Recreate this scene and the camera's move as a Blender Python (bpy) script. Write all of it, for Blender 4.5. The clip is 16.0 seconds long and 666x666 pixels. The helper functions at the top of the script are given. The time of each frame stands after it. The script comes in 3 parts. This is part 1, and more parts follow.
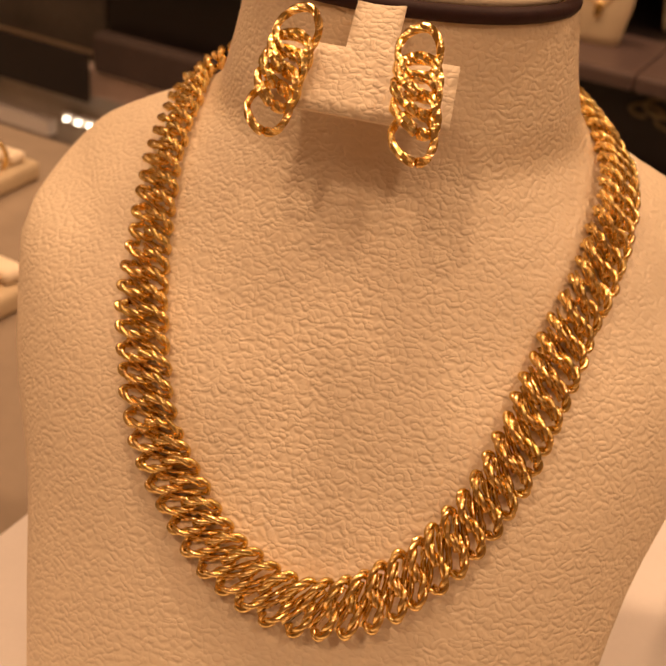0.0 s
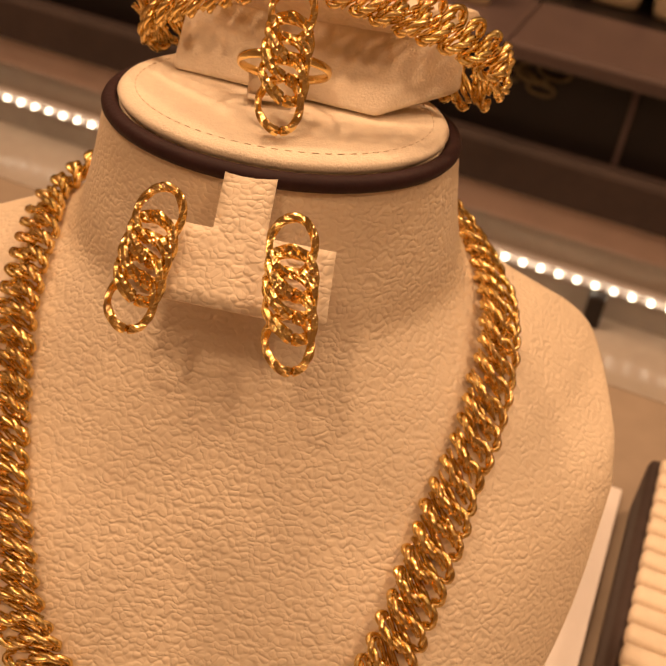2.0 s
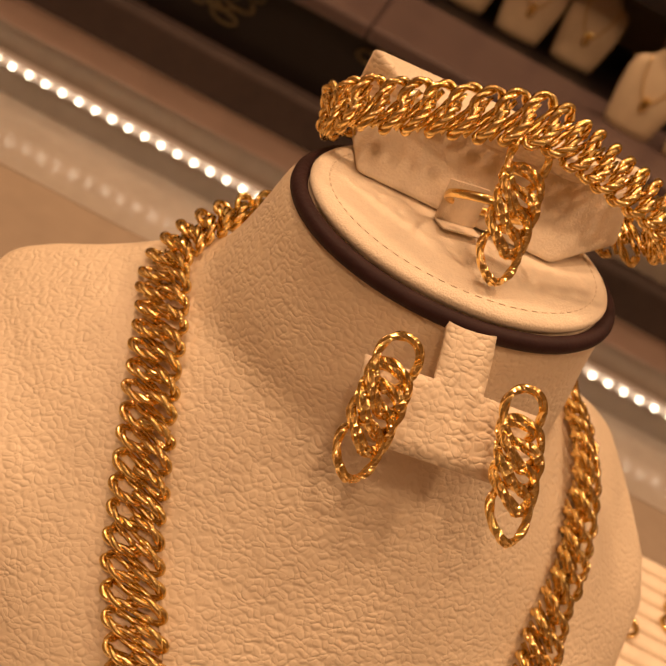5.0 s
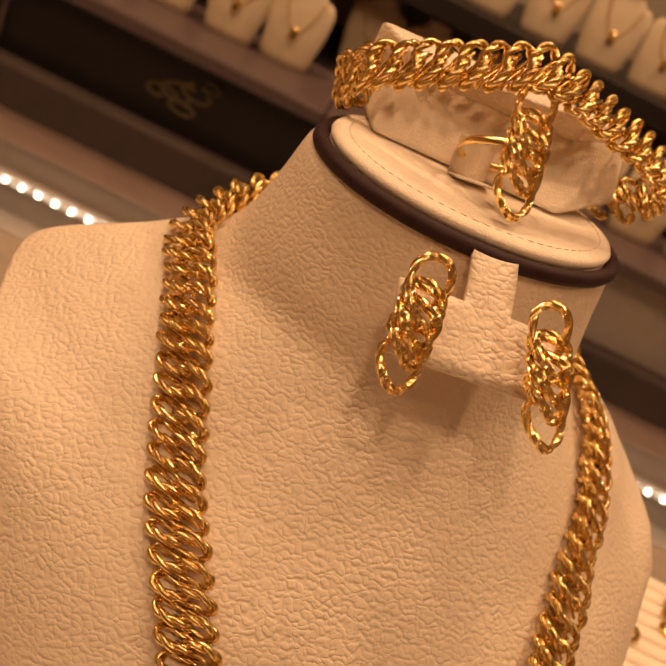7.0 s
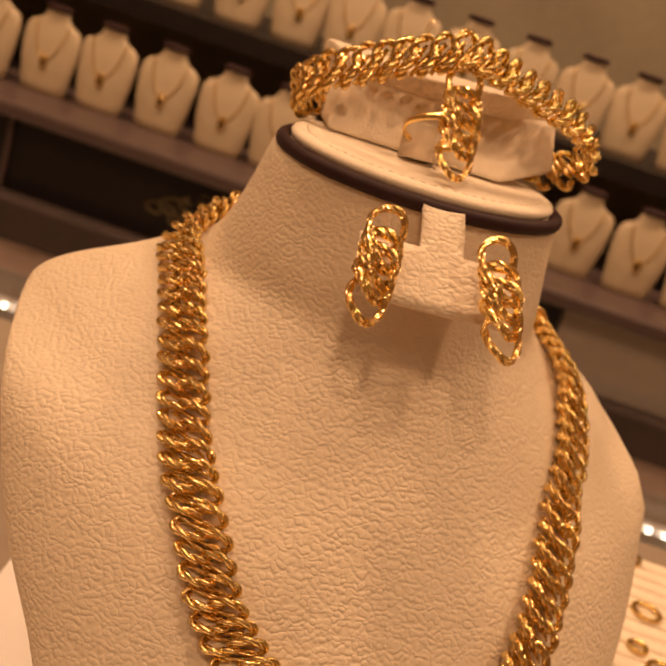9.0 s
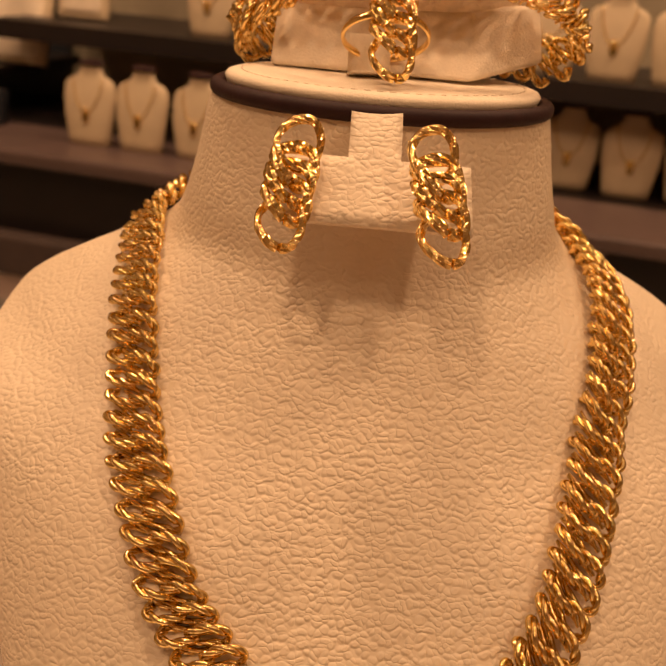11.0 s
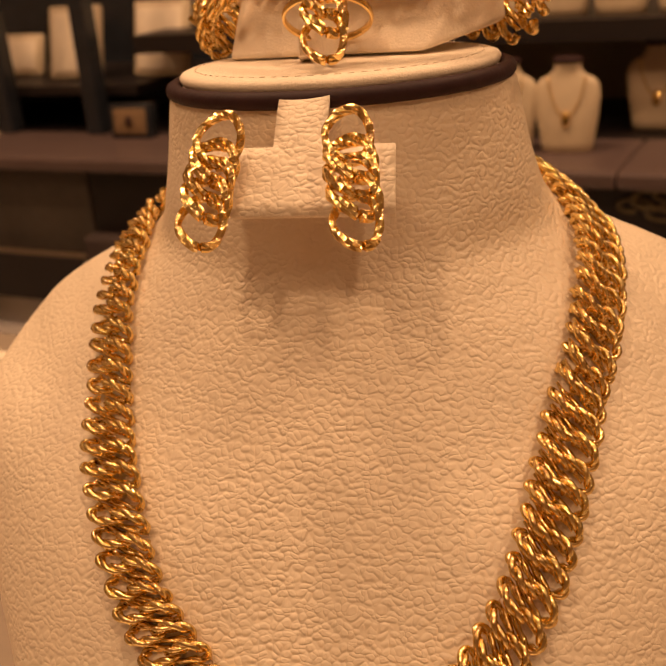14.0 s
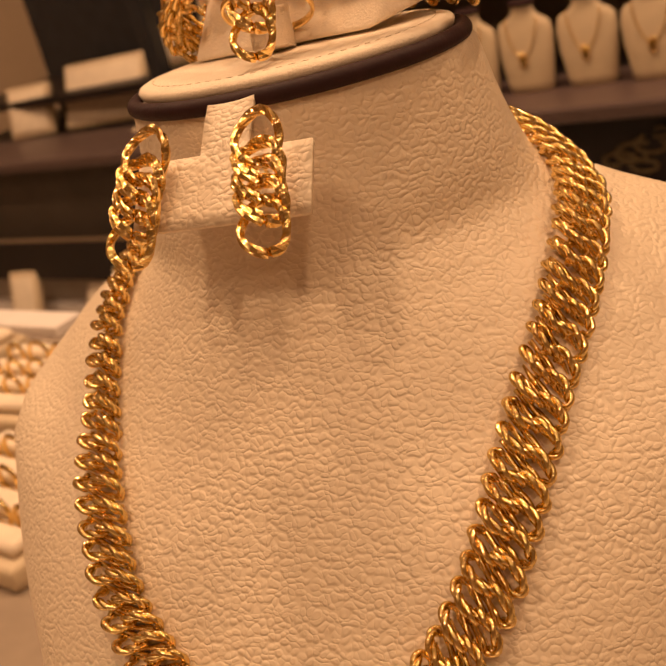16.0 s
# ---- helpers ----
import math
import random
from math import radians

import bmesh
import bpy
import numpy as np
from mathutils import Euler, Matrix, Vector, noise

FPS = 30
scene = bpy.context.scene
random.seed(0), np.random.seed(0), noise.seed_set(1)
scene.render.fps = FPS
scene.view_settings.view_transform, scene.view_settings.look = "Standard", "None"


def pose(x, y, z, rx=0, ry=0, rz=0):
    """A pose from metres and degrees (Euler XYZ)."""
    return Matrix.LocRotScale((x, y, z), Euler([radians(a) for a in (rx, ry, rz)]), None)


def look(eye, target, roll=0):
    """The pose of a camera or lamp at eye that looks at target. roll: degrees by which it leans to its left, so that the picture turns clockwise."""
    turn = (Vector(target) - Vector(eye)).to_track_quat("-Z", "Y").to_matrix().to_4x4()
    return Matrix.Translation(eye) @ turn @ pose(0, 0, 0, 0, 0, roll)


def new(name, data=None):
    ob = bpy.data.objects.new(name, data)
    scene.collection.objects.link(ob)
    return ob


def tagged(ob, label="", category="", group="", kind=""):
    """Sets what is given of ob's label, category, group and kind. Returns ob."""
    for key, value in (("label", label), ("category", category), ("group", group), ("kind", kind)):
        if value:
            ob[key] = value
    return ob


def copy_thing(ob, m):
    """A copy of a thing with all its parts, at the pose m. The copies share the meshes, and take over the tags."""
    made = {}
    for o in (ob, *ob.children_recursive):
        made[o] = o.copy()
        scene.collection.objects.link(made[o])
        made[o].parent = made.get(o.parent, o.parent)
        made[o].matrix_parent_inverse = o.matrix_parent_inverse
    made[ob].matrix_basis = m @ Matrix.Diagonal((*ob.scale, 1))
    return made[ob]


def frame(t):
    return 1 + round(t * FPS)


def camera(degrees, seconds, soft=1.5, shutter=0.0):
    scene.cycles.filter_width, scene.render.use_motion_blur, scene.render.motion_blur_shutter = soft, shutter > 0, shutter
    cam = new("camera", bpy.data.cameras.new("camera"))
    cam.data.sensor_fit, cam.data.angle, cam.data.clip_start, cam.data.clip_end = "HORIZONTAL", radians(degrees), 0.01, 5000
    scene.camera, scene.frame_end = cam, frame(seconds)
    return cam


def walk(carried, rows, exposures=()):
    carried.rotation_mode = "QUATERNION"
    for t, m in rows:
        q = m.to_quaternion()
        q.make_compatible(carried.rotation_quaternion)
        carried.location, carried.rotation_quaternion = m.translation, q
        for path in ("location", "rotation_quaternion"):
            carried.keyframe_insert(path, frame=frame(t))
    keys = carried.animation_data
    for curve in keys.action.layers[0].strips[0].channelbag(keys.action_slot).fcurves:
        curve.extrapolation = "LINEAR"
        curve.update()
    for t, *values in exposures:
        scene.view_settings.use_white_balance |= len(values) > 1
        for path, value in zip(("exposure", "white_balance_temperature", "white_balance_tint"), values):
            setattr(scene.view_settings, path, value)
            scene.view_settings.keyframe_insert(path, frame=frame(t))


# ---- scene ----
cam = camera(35.475, 16.0)
PATH = [
    (0, look((0.02077, -0.28021, 0.32867), (0.00174, -0.10919, 0.22674), 6.494)),
    (0.5, look((0.0431, -0.27655, 0.33549), (0.01935, -0.10565, 0.23436), 3.794)),
    (1, look((0.04712, -0.26537, 0.34638), (0.02435, -0.09652, 0.24163), 3.959)),
    (1.5, look((0.03404, -0.25368, 0.3612), (0.0235, -0.08687, 0.25136), 6.134)),
    (2, look((0.01046, -0.23602, 0.37511), (0.01755, -0.07194, 0.26098), 9.748)),
    (2.5, look((-0.00271, -0.2187, 0.3843), (0.01662, -0.05856, 0.26606), 13.362)),
    (3, look((-0.01878, -0.2065, 0.39415), (0.00919, -0.04935, 0.27365), 16.536)),
    (3.5, look((-0.03914, -0.20597, 0.39891), (-0.00152, -0.05077, 0.27851), 20.094)),
    (4, look((-0.06245, -0.20478, 0.39928), (-0.01245, -0.05112, 0.28144), 24.329)),
    (4.5, look((-0.08892, -0.20194, 0.39275), (-0.03024, -0.04923, 0.2777), 27.955)),
    (4.7, look((-0.09586, -0.20113, 0.38864), (-0.03445, -0.04835, 0.27511), 29.002)),
    (6.8, look((-0.11422, -0.23117, 0.35137), (-0.04524, -0.0669, 0.2605), 28.196)),
    (7, look((-0.11272, -0.23301, 0.34827), (-0.04488, -0.06733, 0.25911), 27.402)),
    (7.5, look((-0.11313, -0.2369, 0.34013), (-0.04804, -0.06821, 0.25464), 25.83)),
    (8, look((-0.11349, -0.24791, 0.33745), (-0.04889, -0.07638, 0.25741), 24.488)),
    (8.5, look((-0.10989, -0.26389, 0.33242), (-0.0463, -0.08916, 0.25876), 22.324)),
    (9, look((-0.10273, -0.28081, 0.32905), (-0.04446, -0.10277, 0.25902), 18.878)),
    (9.2, look((-0.09399, -0.28428, 0.32536), (-0.04078, -0.10478, 0.25503), 16.987)),
    (11.3, look((-0.0178, -0.26655, 0.30635), (-0.01112, -0.07939, 0.23619), 3.239)),
    (11.5, look((-0.01423, -0.26506, 0.30612), (-0.01033, -0.0783, 0.23466), 2.402)),
    (12, look((-0.00169, -0.26085, 0.30379), (-0.00462, -0.07502, 0.22991), 0.416)),
    (12.5, look((0.00909, -0.2631, 0.30572), (-0.00106, -0.07762, 0.23159), -1.426)),
    (13, look((0.01489, -0.26397, 0.30818), (-0.00125, -0.07877, 0.23443), -2.776)),
    (13.5, look((0.02207, -0.2622, 0.30791), (0.00066, -0.07759, 0.23401), -3.885)),
    (14, look((0.03224, -0.26352, 0.30807), (0.00486, -0.07966, 0.23428), -4.966)),
    (14.5, look((0.04387, -0.26556, 0.31001), (0.00452, -0.08372, 0.23664), -6.735)),
    (15, look((0.05961, -0.26136, 0.30792), (0.00707, -0.08311, 0.23398), -9.437)),
    (15.5, look((0.07573, -0.2549, 0.3061), (0.01482, -0.07984, 0.23097), -12.318)),
    (16, look((0.08774, -0.24461, 0.30649), (0.02017, -0.07211, 0.23115), -15.162)),
]
walk(cam, PATH, ((0.0, -0.22), (1.5, -0.22), (2.5, -0.28), (3.5, -0.36), (4.7, -0.36), (6.8, -0.32), (9.2, -0.28), (11.3, -0.23), (16.0, -0.23)))
cam.data.dof.use_dof = True
cam.data.dof.focus_distance = 0.213
cam.data.dof.aperture_fstop = 32.0

# ---------------------------------------------------------------- world and light
world = bpy.data.worlds.new("shop_air")
scene.world = world
world.use_nodes = True
world.node_tree.nodes["Background"].inputs["Color"].default_value = (1.0, 0.72, 0.45, 1)
world.node_tree.nodes["Background"].inputs["Strength"].default_value = 0.07

WARM = (1.0, 0.61, 0.34)


def lamp(name, eye, target, watts, size, colour=WARM):
    data = bpy.data.lights.new(name, "AREA")
    data.shape, data.size, data.energy, data.color = "DISK", size, watts, colour
    ob = new(name, data)
    ob.matrix_world = look(eye, target)
    return ob


CEIL = 1.75
# two spots aimed at the bust, an added fill disc overhead, the rest pointing down
# no real fixture: soft fill that lifts the shoulders and top pad
lamp("overhead_fill_light", (0.0, 0.16, CEIL - 0.045), (0, 0.16, 0), 3.4, 0.5)
for sx, sy, watts in ((0.74, -0.86, 7.0), (-0.44, -0.88, 7.7)):
    lamp("ceiling_spot_light", (sx, sy, CEIL - 0.045), (0, -0.04, 0.22), watts, 0.15)
SPOTS = [(-0.45, 0.52, 13.5), (0.65, 0.52, 13.5), (0.05, -1.30, 3.0), (-1.3, 0.5, 13.0), (1.4, 0.5, 9.0)]
for sx, sy, watts in SPOTS:
    lamp("ceiling_spot_light", (sx, sy, CEIL - 0.045), (sx * 0.9, sy * 0.9, 0), watts, 0.13)

# ---------------------------------------------------------------- helpers


def mesh_of(bm, material, smooth=True):
    me = bpy.data.meshes.new("mesh")
    bm.normal_update()
    bm.to_mesh(me)
    bm.free()
    for p in me.polygons:
        p.use_smooth = smooth
    if material:
        me.materials.append(material)
    return me


def part(name, bm, material, parent=None, label="", smooth=True, kind=""):
    ob = new(name, mesh_of(bm, material, smooth))
    if parent:
        ob.parent = parent
    return tagged(ob, label=label, kind=kind)


def thing(name, label, category, group="", m=None):
    ob = tagged(new(name), label, category, group)
    if m is not None:
        ob.matrix_world = m
    return ob


def box(bm, x0, x1, y0, y1, z0, z1, bevel=0.0, seg=2, m=None):
    vs = [bm.verts.new((x, y, z)) for x in (x0, x1) for y in (y0, y1) for z in (z0, z1)]
    fs = [bm.faces.new([vs[i] for i in f]) for f in ((0, 1, 3, 2), (4, 6, 7, 5), (0, 4, 5, 1), (2, 3, 7, 6), (0, 2, 6, 4), (1, 5, 7, 3))]
    if bevel:
        es = list({e for f in fs for e in f.edges})
        out = bmesh.ops.bevel(bm, geom=es, offset=bevel, segments=seg, affect="EDGES", profile=0.5)
        vs = list({v for v in vs if v.is_valid} | {v for f in out["faces"] for v in f.verts})
    if m is not None:
        bmesh.ops.transform(bm, matrix=m, verts=vs)
    return vs


def boxed(x0, x1, y0, y1, z0, z1, bevel=0.0, seg=2):
    bm = bmesh.new()
    box(bm, x0, x1, y0, y1, z0, z1, bevel, seg)
    return bm


def loft(rings, closed=True, cap0=True, cap1=True):
    """A skin over rings of points."""
    bm = bmesh.new()
    rows = [[bm.verts.new(p) for p in r] for r in rings]
    n = len(rows[0])
    for a, b in zip(rows, rows[1:]):
        for i in range(n if closed else n - 1):
            bm.faces.new((a[i], a[(i + 1) % n], b[(i + 1) % n], b[i]))
    if cap0:
        bm.faces.new(rows[0][::-1])
    if cap1:
        bm.faces.new(rows[-1])
    return bm


def tube(path, section, closed=True):
    """A wire along a path of (point, side, up), with section(i) giving (a, b) pairs."""
    bm = bmesh.new()
    rows = []
    for i, (p, s, u) in enumerate(path):
        rows.append([bm.verts.new(p + s * a + u * b) for a, b in section(i)])
    n, k = len(rows), len(rows[0])
    for i in range(n if closed else n - 1):
        a, b = rows[i], rows[(i + 1) % n]
        for j in range(k):
            bm.faces.new((a[j], a[(j + 1) % k], b[(j + 1) % k], b[j]))
    if not closed:
        bm.faces.new(rows[0][::-1])
        bm.faces.new(rows[-1])
    return bm


def framed(points, closed=True):
    """Points with two directions square to the path."""
    out, n = [], len(points)
    side = None
    for i, p in enumerate(points):
        a, b = points[(i - 1) % n] if closed or i else p, points[(i + 1) % n] if closed or i < n - 1 else p
        t = (b - a).normalized()
        if side is None:
            side = t.cross(Vector((0.3, 0.2, 1))).normalized()
        side = (side - t * side.dot(t)).normalized()
        out.append((p, side, t.cross(side)))
    return out


# ---------------------------------------------------------------- materials


def material(name, colour, rough=0.5, metal=0.0, spread=0.1, scale=60.0, bump=0.0, bump_scale=400.0, coat=0.0, distance=0.0004):
    m = bpy.data.materials.new(name)
    m.use_nodes = True
    nt = m.node_tree
    b = nt.nodes["Principled BSDF"]
    b.inputs["Metallic"].default_value, b.inputs["Roughness"].default_value = metal, rough
    b.inputs["Coat Weight"].default_value = coat
    tc = nt.nodes.new("ShaderNodeTexCoord")
    n1, n2 = nt.nodes.new("ShaderNodeTexNoise"), nt.nodes.new("ShaderNodeTexNoise")
    for n, s in ((n1, scale), (n2, scale * 9)):
        n.inputs["Scale"].default_value, n.inputs["Detail"].default_value = s, 5
        nt.links.new(tc.outputs["Object"], n.inputs["Vector"])
    mix = nt.nodes.new("ShaderNodeMix")
    mix.data_type = "FLOAT"
    mix.inputs[0].default_value = 0.35
    nt.links.new(n1.outputs["Fac"], mix.inputs[2])
    nt.links.new(n2.outputs["Fac"], mix.inputs[3])
    ramp = nt.nodes.new("ShaderNodeValToRGB")
    c = Vector(colour)
    ramp.color_ramp.elements[0].position, ramp.color_ramp.elements[1].position = 0.3, 0.7
    ramp.color_ramp.elements[0].color = (*(c * (1 - spread)), 1)
    ramp.color_ramp.elements[1].color = (*(c * (1 + spread)), 1)
    nt.links.new(mix.outputs[0], ramp.inputs["Fac"])
    nt.links.new(ramp.outputs["Color"], b.inputs["Base Color"])
    if bump:
        nb, bp = nt.nodes.new("ShaderNodeTexNoise"), nt.nodes.new("ShaderNodeBump")
        nb.inputs["Scale"].default_value, nb.inputs["Detail"].default_value = bump_scale, 4
        nt.links.new(tc.outputs["Object"], nb.inputs["Vector"])
        nt.links.new(nb.outputs["Fac"], bp.inputs["Height"])
        bp.inputs["Strength"].default_value, bp.inputs["Distance"].default_value = bump, distance
        nt.links.new(bp.outputs["Normal"], b.inputs["Normal"])
    return m


def leather(name, colour, cell=690.0, depth=0.45):
    """Grained leatherette: thin soft creases round smooth pebbles, deeper in some places than in others."""
    m = material(name, colour, 0.46, 0, 0.05, 25.0)
    nt = m.node_tree
    b, tc = nt.nodes["Principled BSDF"], next(n for n in nt.nodes if n.type == "TEX_COORD")
    warp = nt.nodes.new("ShaderNodeTexNoise")
    warp.inputs["Scale"].default_value, warp.inputs["Detail"].default_value = 330.0, 0.0
    add = nt.nodes.new("ShaderNodeMix")
    add.data_type, add.blend_type = "RGBA", "LINEAR_LIGHT"
    add.inputs[0].default_value = 0.0009
    nt.links.new(tc.outputs["Object"], warp.inputs["Vector"])
    nt.links.new(tc.outputs["Object"], add.inputs[6])
    nt.links.new(warp.outputs["Color"], add.inputs[7])
    stretch = nt.nodes.new("ShaderNodeMapping")
    stretch.inputs["Scale"].default_value = (0.84, 1.0, 1.12)
    nt.links.new(add.outputs[2], stretch.inputs["Vector"])
    v = nt.nodes.new("ShaderNodeTexVoronoi")
    v.feature = "F1"
    v.inputs["Scale"].default_value, v.inputs["Randomness"].default_value = cell, 0.78
    nt.links.new(stretch.outputs["Vector"], v.inputs["Vector"])
    r = nt.nodes.new("ShaderNodeMapRange")
    r.interpolation_type = "SMOOTHSTEP"
    r.inputs["From Min"].default_value, r.inputs["From Max"].default_value = 0.28, 0.80
    nt.links.new(v.outputs["Distance"], r.inputs["Value"])
    fade = nt.nodes.new("ShaderNodeTexNoise")
    fade.inputs["Scale"].default_value, fade.inputs["Detail"].default_value = 210.0, 1.0
    nt.links.new(tc.outputs["Object"], fade.inputs["Vector"])
    fr = nt.nodes.new("ShaderNodeMapRange")
    fr.inputs["From Min"].default_value, fr.inputs["From Max"].default_value = 0.36, 0.62
    fr.inputs["To Min"].default_value, fr.inputs["To Max"].default_value = 0.55, 1.0
    nt.links.new(fade.outputs["Fac"], fr.inputs["Value"])
    mul = nt.nodes.new("ShaderNodeMath")
    mul.operation = "MULTIPLY"
    nt.links.new(r.outputs["Result"], mul.inputs[0])
    nt.links.new(fr.outputs["Result"], mul.inputs[1])
    bp = nt.nodes.new("ShaderNodeBump")
    bp.invert = True
    bp.inputs["Distance"].default_value = 0.0006
    bp.inputs["Strength"].default_value = depth
    nt.links.new(mul.outputs[0], bp.inputs["Height"])
    nt.links.new(bp.outputs["Normal"], b.inputs["Normal"])
    return m


def glowing(name, colour, strength):
    m = bpy.data.materials.new(name)
    m.use_nodes = True
    b = m.node_tree.nodes["Principled BSDF"]
    b.inputs["Base Color"].default_value = (*colour, 1)
    b.inputs["Emission Color"].default_value = (*colour, 1)
    b.inputs["Emission Strength"].default_value = strength
    return m


CREAM = leather("cream_leatherette", (0.80, 0.66, 0.50))
SUEDE = material("cream_suede", (0.83, 0.71, 0.565), 0.85, 0, 0.10, 70, 0.6, 1600)
CORD = material("brown_piping", (0.034, 0.014, 0.015), 0.6, 0, 0.2, 200, 0.3, 900)
CORD.node_tree.nodes["Principled BSDF"].inputs["Specular IOR Level"].default_value = 0.2
GOLD = material("yellow_gold", (1.0, 0.73, 0.30), 0.14, 1.0, 0.06, 300, 0.3, 1400)
THREAD = material("beige_thread", (0.68, 0.55, 0.41), 0.8)
CARD = material("white_card", (0.80, 0.74, 0.72), 0.6, 0, 0.03)
DARK = material("dark_brown_panel", (0.012, 0.007, 0.007), 0.5, 0, 0.2, 20, 0.1, 300)
RAIL = material("mauve_brown_rail", (0.105, 0.07, 0.066), 0.4, 0, 0.1, 30)
STONE = material("beige_grey_stone", (0.34, 0.27, 0.21), 0.18, 0, 0.14, 9, 0.03, 60, 0.3)
MATT = material("beige_grey_laminate", (0.46, 0.40, 0.345), 0.16, 0, 0.12, 9, 0.03, 60)
MINI = material("far_cream_leatherette", (0.60, 0.48, 0.33), 0.55, 0, 0.08, 50)
WALL = material("warm_wall_paint", (0.50, 0.38, 0.27), 0.8, 0, 0.08, 4)
CEILING = material("ceiling_paint", (0.62, 0.52, 0.42), 0.85, 0, 0.04, 3)
LED = glowing("led_chip", (1.0, 0.88, 0.66), 9.0)

# ---------------------------------------------------------------- the room
COUNTER = 0.075
FLOOR = COUNTER - 0.93


def slab(name, x0, x1, y0, y1, z0, z1, mat, label, category, bevel=0.0):
    ob = new(name, mesh_of(boxed(x0, x1, y0, y1, z0, z1, bevel), mat, False))
    return tagged(ob, label, category, kind="structure")


slab("floor", -2.6, 2.6, -2.2, 2.2, FLOOR - 0.1, FLOOR, STONE, "polished beige grey stone floor", "floor")
slab("ceiling", -2.6, 2.6, -2.2, 2.2, CEIL, CEIL + 0.1, CEILING, "cream painted shop ceiling", "ceiling")
slab("wall_north", -2.6, 2.6, 2.2, 2.3, FLOOR, CEIL, WALL, "dim brown shop wall behind the displays", "wall")
slab("wall_south", -2.6, 2.6, -2.3, -2.2, FLOOR, CEIL, WALL, "dim brown shop wall", "wall")
slab("wall_west", -2.7, -2.6, -2.2, 2.2, FLOOR, CEIL, WALL, "dim brown shop wall", "wall")
slab("wall_east", 2.6, 2.7, -2.2, 2.2, FLOOR, CEIL, WALL, "dim brown shop wall", "wall")

# ---------------------------------------------------------------- the necklace bust
BUST = Matrix.Translation((0, 0, 0.2755))
MM = 0.001


def table(z, rows):
    """A smooth value at height z from rows of (height, value)."""
    zs, vs = zip(*rows)
    if z >= zs[0]:
        return vs[0]
    if z <= zs[-1]:
        return vs[-1]
    for i in range(len(zs) - 1):
        if z >= zs[i + 1]:
            m0 = (vs[i + 1] - vs[max(i - 1, 0)]) / (zs[i + 1] - zs[max(i - 1, 0)])
            m1 = (vs[min(i + 2, len(vs) - 1)] - vs[i]) / (zs[min(i + 2, len(zs) - 1)] - zs[i])
            h = zs[i + 1] - zs[i]
            t = (z - zs[i]) / h
            return ((2 * t**3 - 3 * t**2 + 1) * vs[i] + (t**3 - 2 * t**2 + t) * h * m0
                    + (-2 * t**3 + 3 * t**2) * vs[i + 1] + (t**3 - t**2) * h * m1)


FRONT = [(-4, -31), (-7, -32), (-20, -33.8), (-35, -38), (-50, -45), (-63.5, -53), (-80, -66), (-98, -79), (-117, -93.5), (-130, -103), (-150, -117), (-175, -134), (-200, -150)]
WIDE = [(-4, 42.5), (-7, 44), (-20, 46.5), (-30, 49), (-38, 52), (-44, 58), (-48, 66), (-52, 73), (-55, 79), (-61, 89), (-66.5, 97), (-71, 101), (-75, 102.3), (-80, 102.3), (-90, 100), (-110, 93), (-130, 81), (-150, 74), (-175, 66), (-200, 60)]
EDGE = [(-4, 4), (-20, 6), (-30, 8), (-40, 13), (-48, 19), (-55, 24), (-61, 29), (-66.5, 30), (-70, 26), (-74, 8), (-78, -10), (-82, -20), (-90, -28), (-110, -48), (-130, -71), (-150, -90), (-175, -112), (-200, -133)]
POWER = [(-4, 2), (-40, 2), (-48, 2), (-57, 2.2), (-66, 2.4), (-74, 2.0), (-80, 2.0), (-92, 2.4), (-110, 2.6), (-200, 2.6)]
ROOT = [(-4, 2), (-35, 1.9), (-48, 1.25), (-57, 1.5), (-66, 1.5), (-80, 1.35), (-90, 1.2), (-200, 1.2)]


def chest(x, z):
    """The y of the bust's front at x, z; all in millimetres, in its own frame."""
    w, ye, yf = table(z, WIDE), table(z, EDGE), table(z, FRONT)
    u = min(abs(x) / w, 1.0)
    y = ye - (ye - yf) * (1 - u ** table(z, POWER)) ** (1 / table(z, ROOT))
    if -110 < x < 0:
        y += 4.2 * math.sin(math.pi * x / 110) ** 2 * table(z, [(-55, 0), (-62, 0.7), (-72, 0.6), (-80, 0.2), (-90, -0.5), (-110, -0.3), (-130, 0)])
    elif 0 < x < 90:
        y -= 3.2 * math.sin(math.pi * x / 90) ** 2 * table(z, [(-78, 0), (-95, 1), (-125, 1), (-160, 0)])
    return y


def chest_normal(x, z):
    d = 0.8
    n = Vector(((chest(x + d, z) - chest(x - d, z)) / (2 * d), -1, (chest(x, z + d) - chest(x, z - d)) / (2 * d)))
    return n.normalized()


def soft_chest(x, z):
    """The chest averaged up and down, so that neck and shoulders run into one another; true at the sides."""
    y, w = chest(x, z), table(z, WIDE)
    k = min(max((-34 - z) / 8, 0), 1) * min(max((112 + z) / 16, 0), 1) * (1 - abs(x / w) ** 4)
    mean = sum(g * chest(x * table(z + d, WIDE) / w, z + d) for d, g in ((-12, 1), (-8, 2), (-4, 3), (0, 3), (4, 3), (8, 2), (12, 1))) / 15
    return y + (mean - y) * k


def bust_ring(z):
    w, ye = table(z, WIDE), table(z, EDGE)
    pts = []
    for i in range(65):
        x = -w * math.cos(math.pi * i / 64)
        pts.append(Vector((x, soft_chest(x, z), z)) * MM)
    back = table(z, [(-4, 30), (-45, 26), (-60, 12), (-72, 14), (-90, 20), (-200, 20)])
    for i in range(1, 24):
        a = math.pi * i / 24
        pts.append(Vector((w * math.cos(a), ye + back * math.sin(a) ** 0.8, z)) * MM)
    return pts


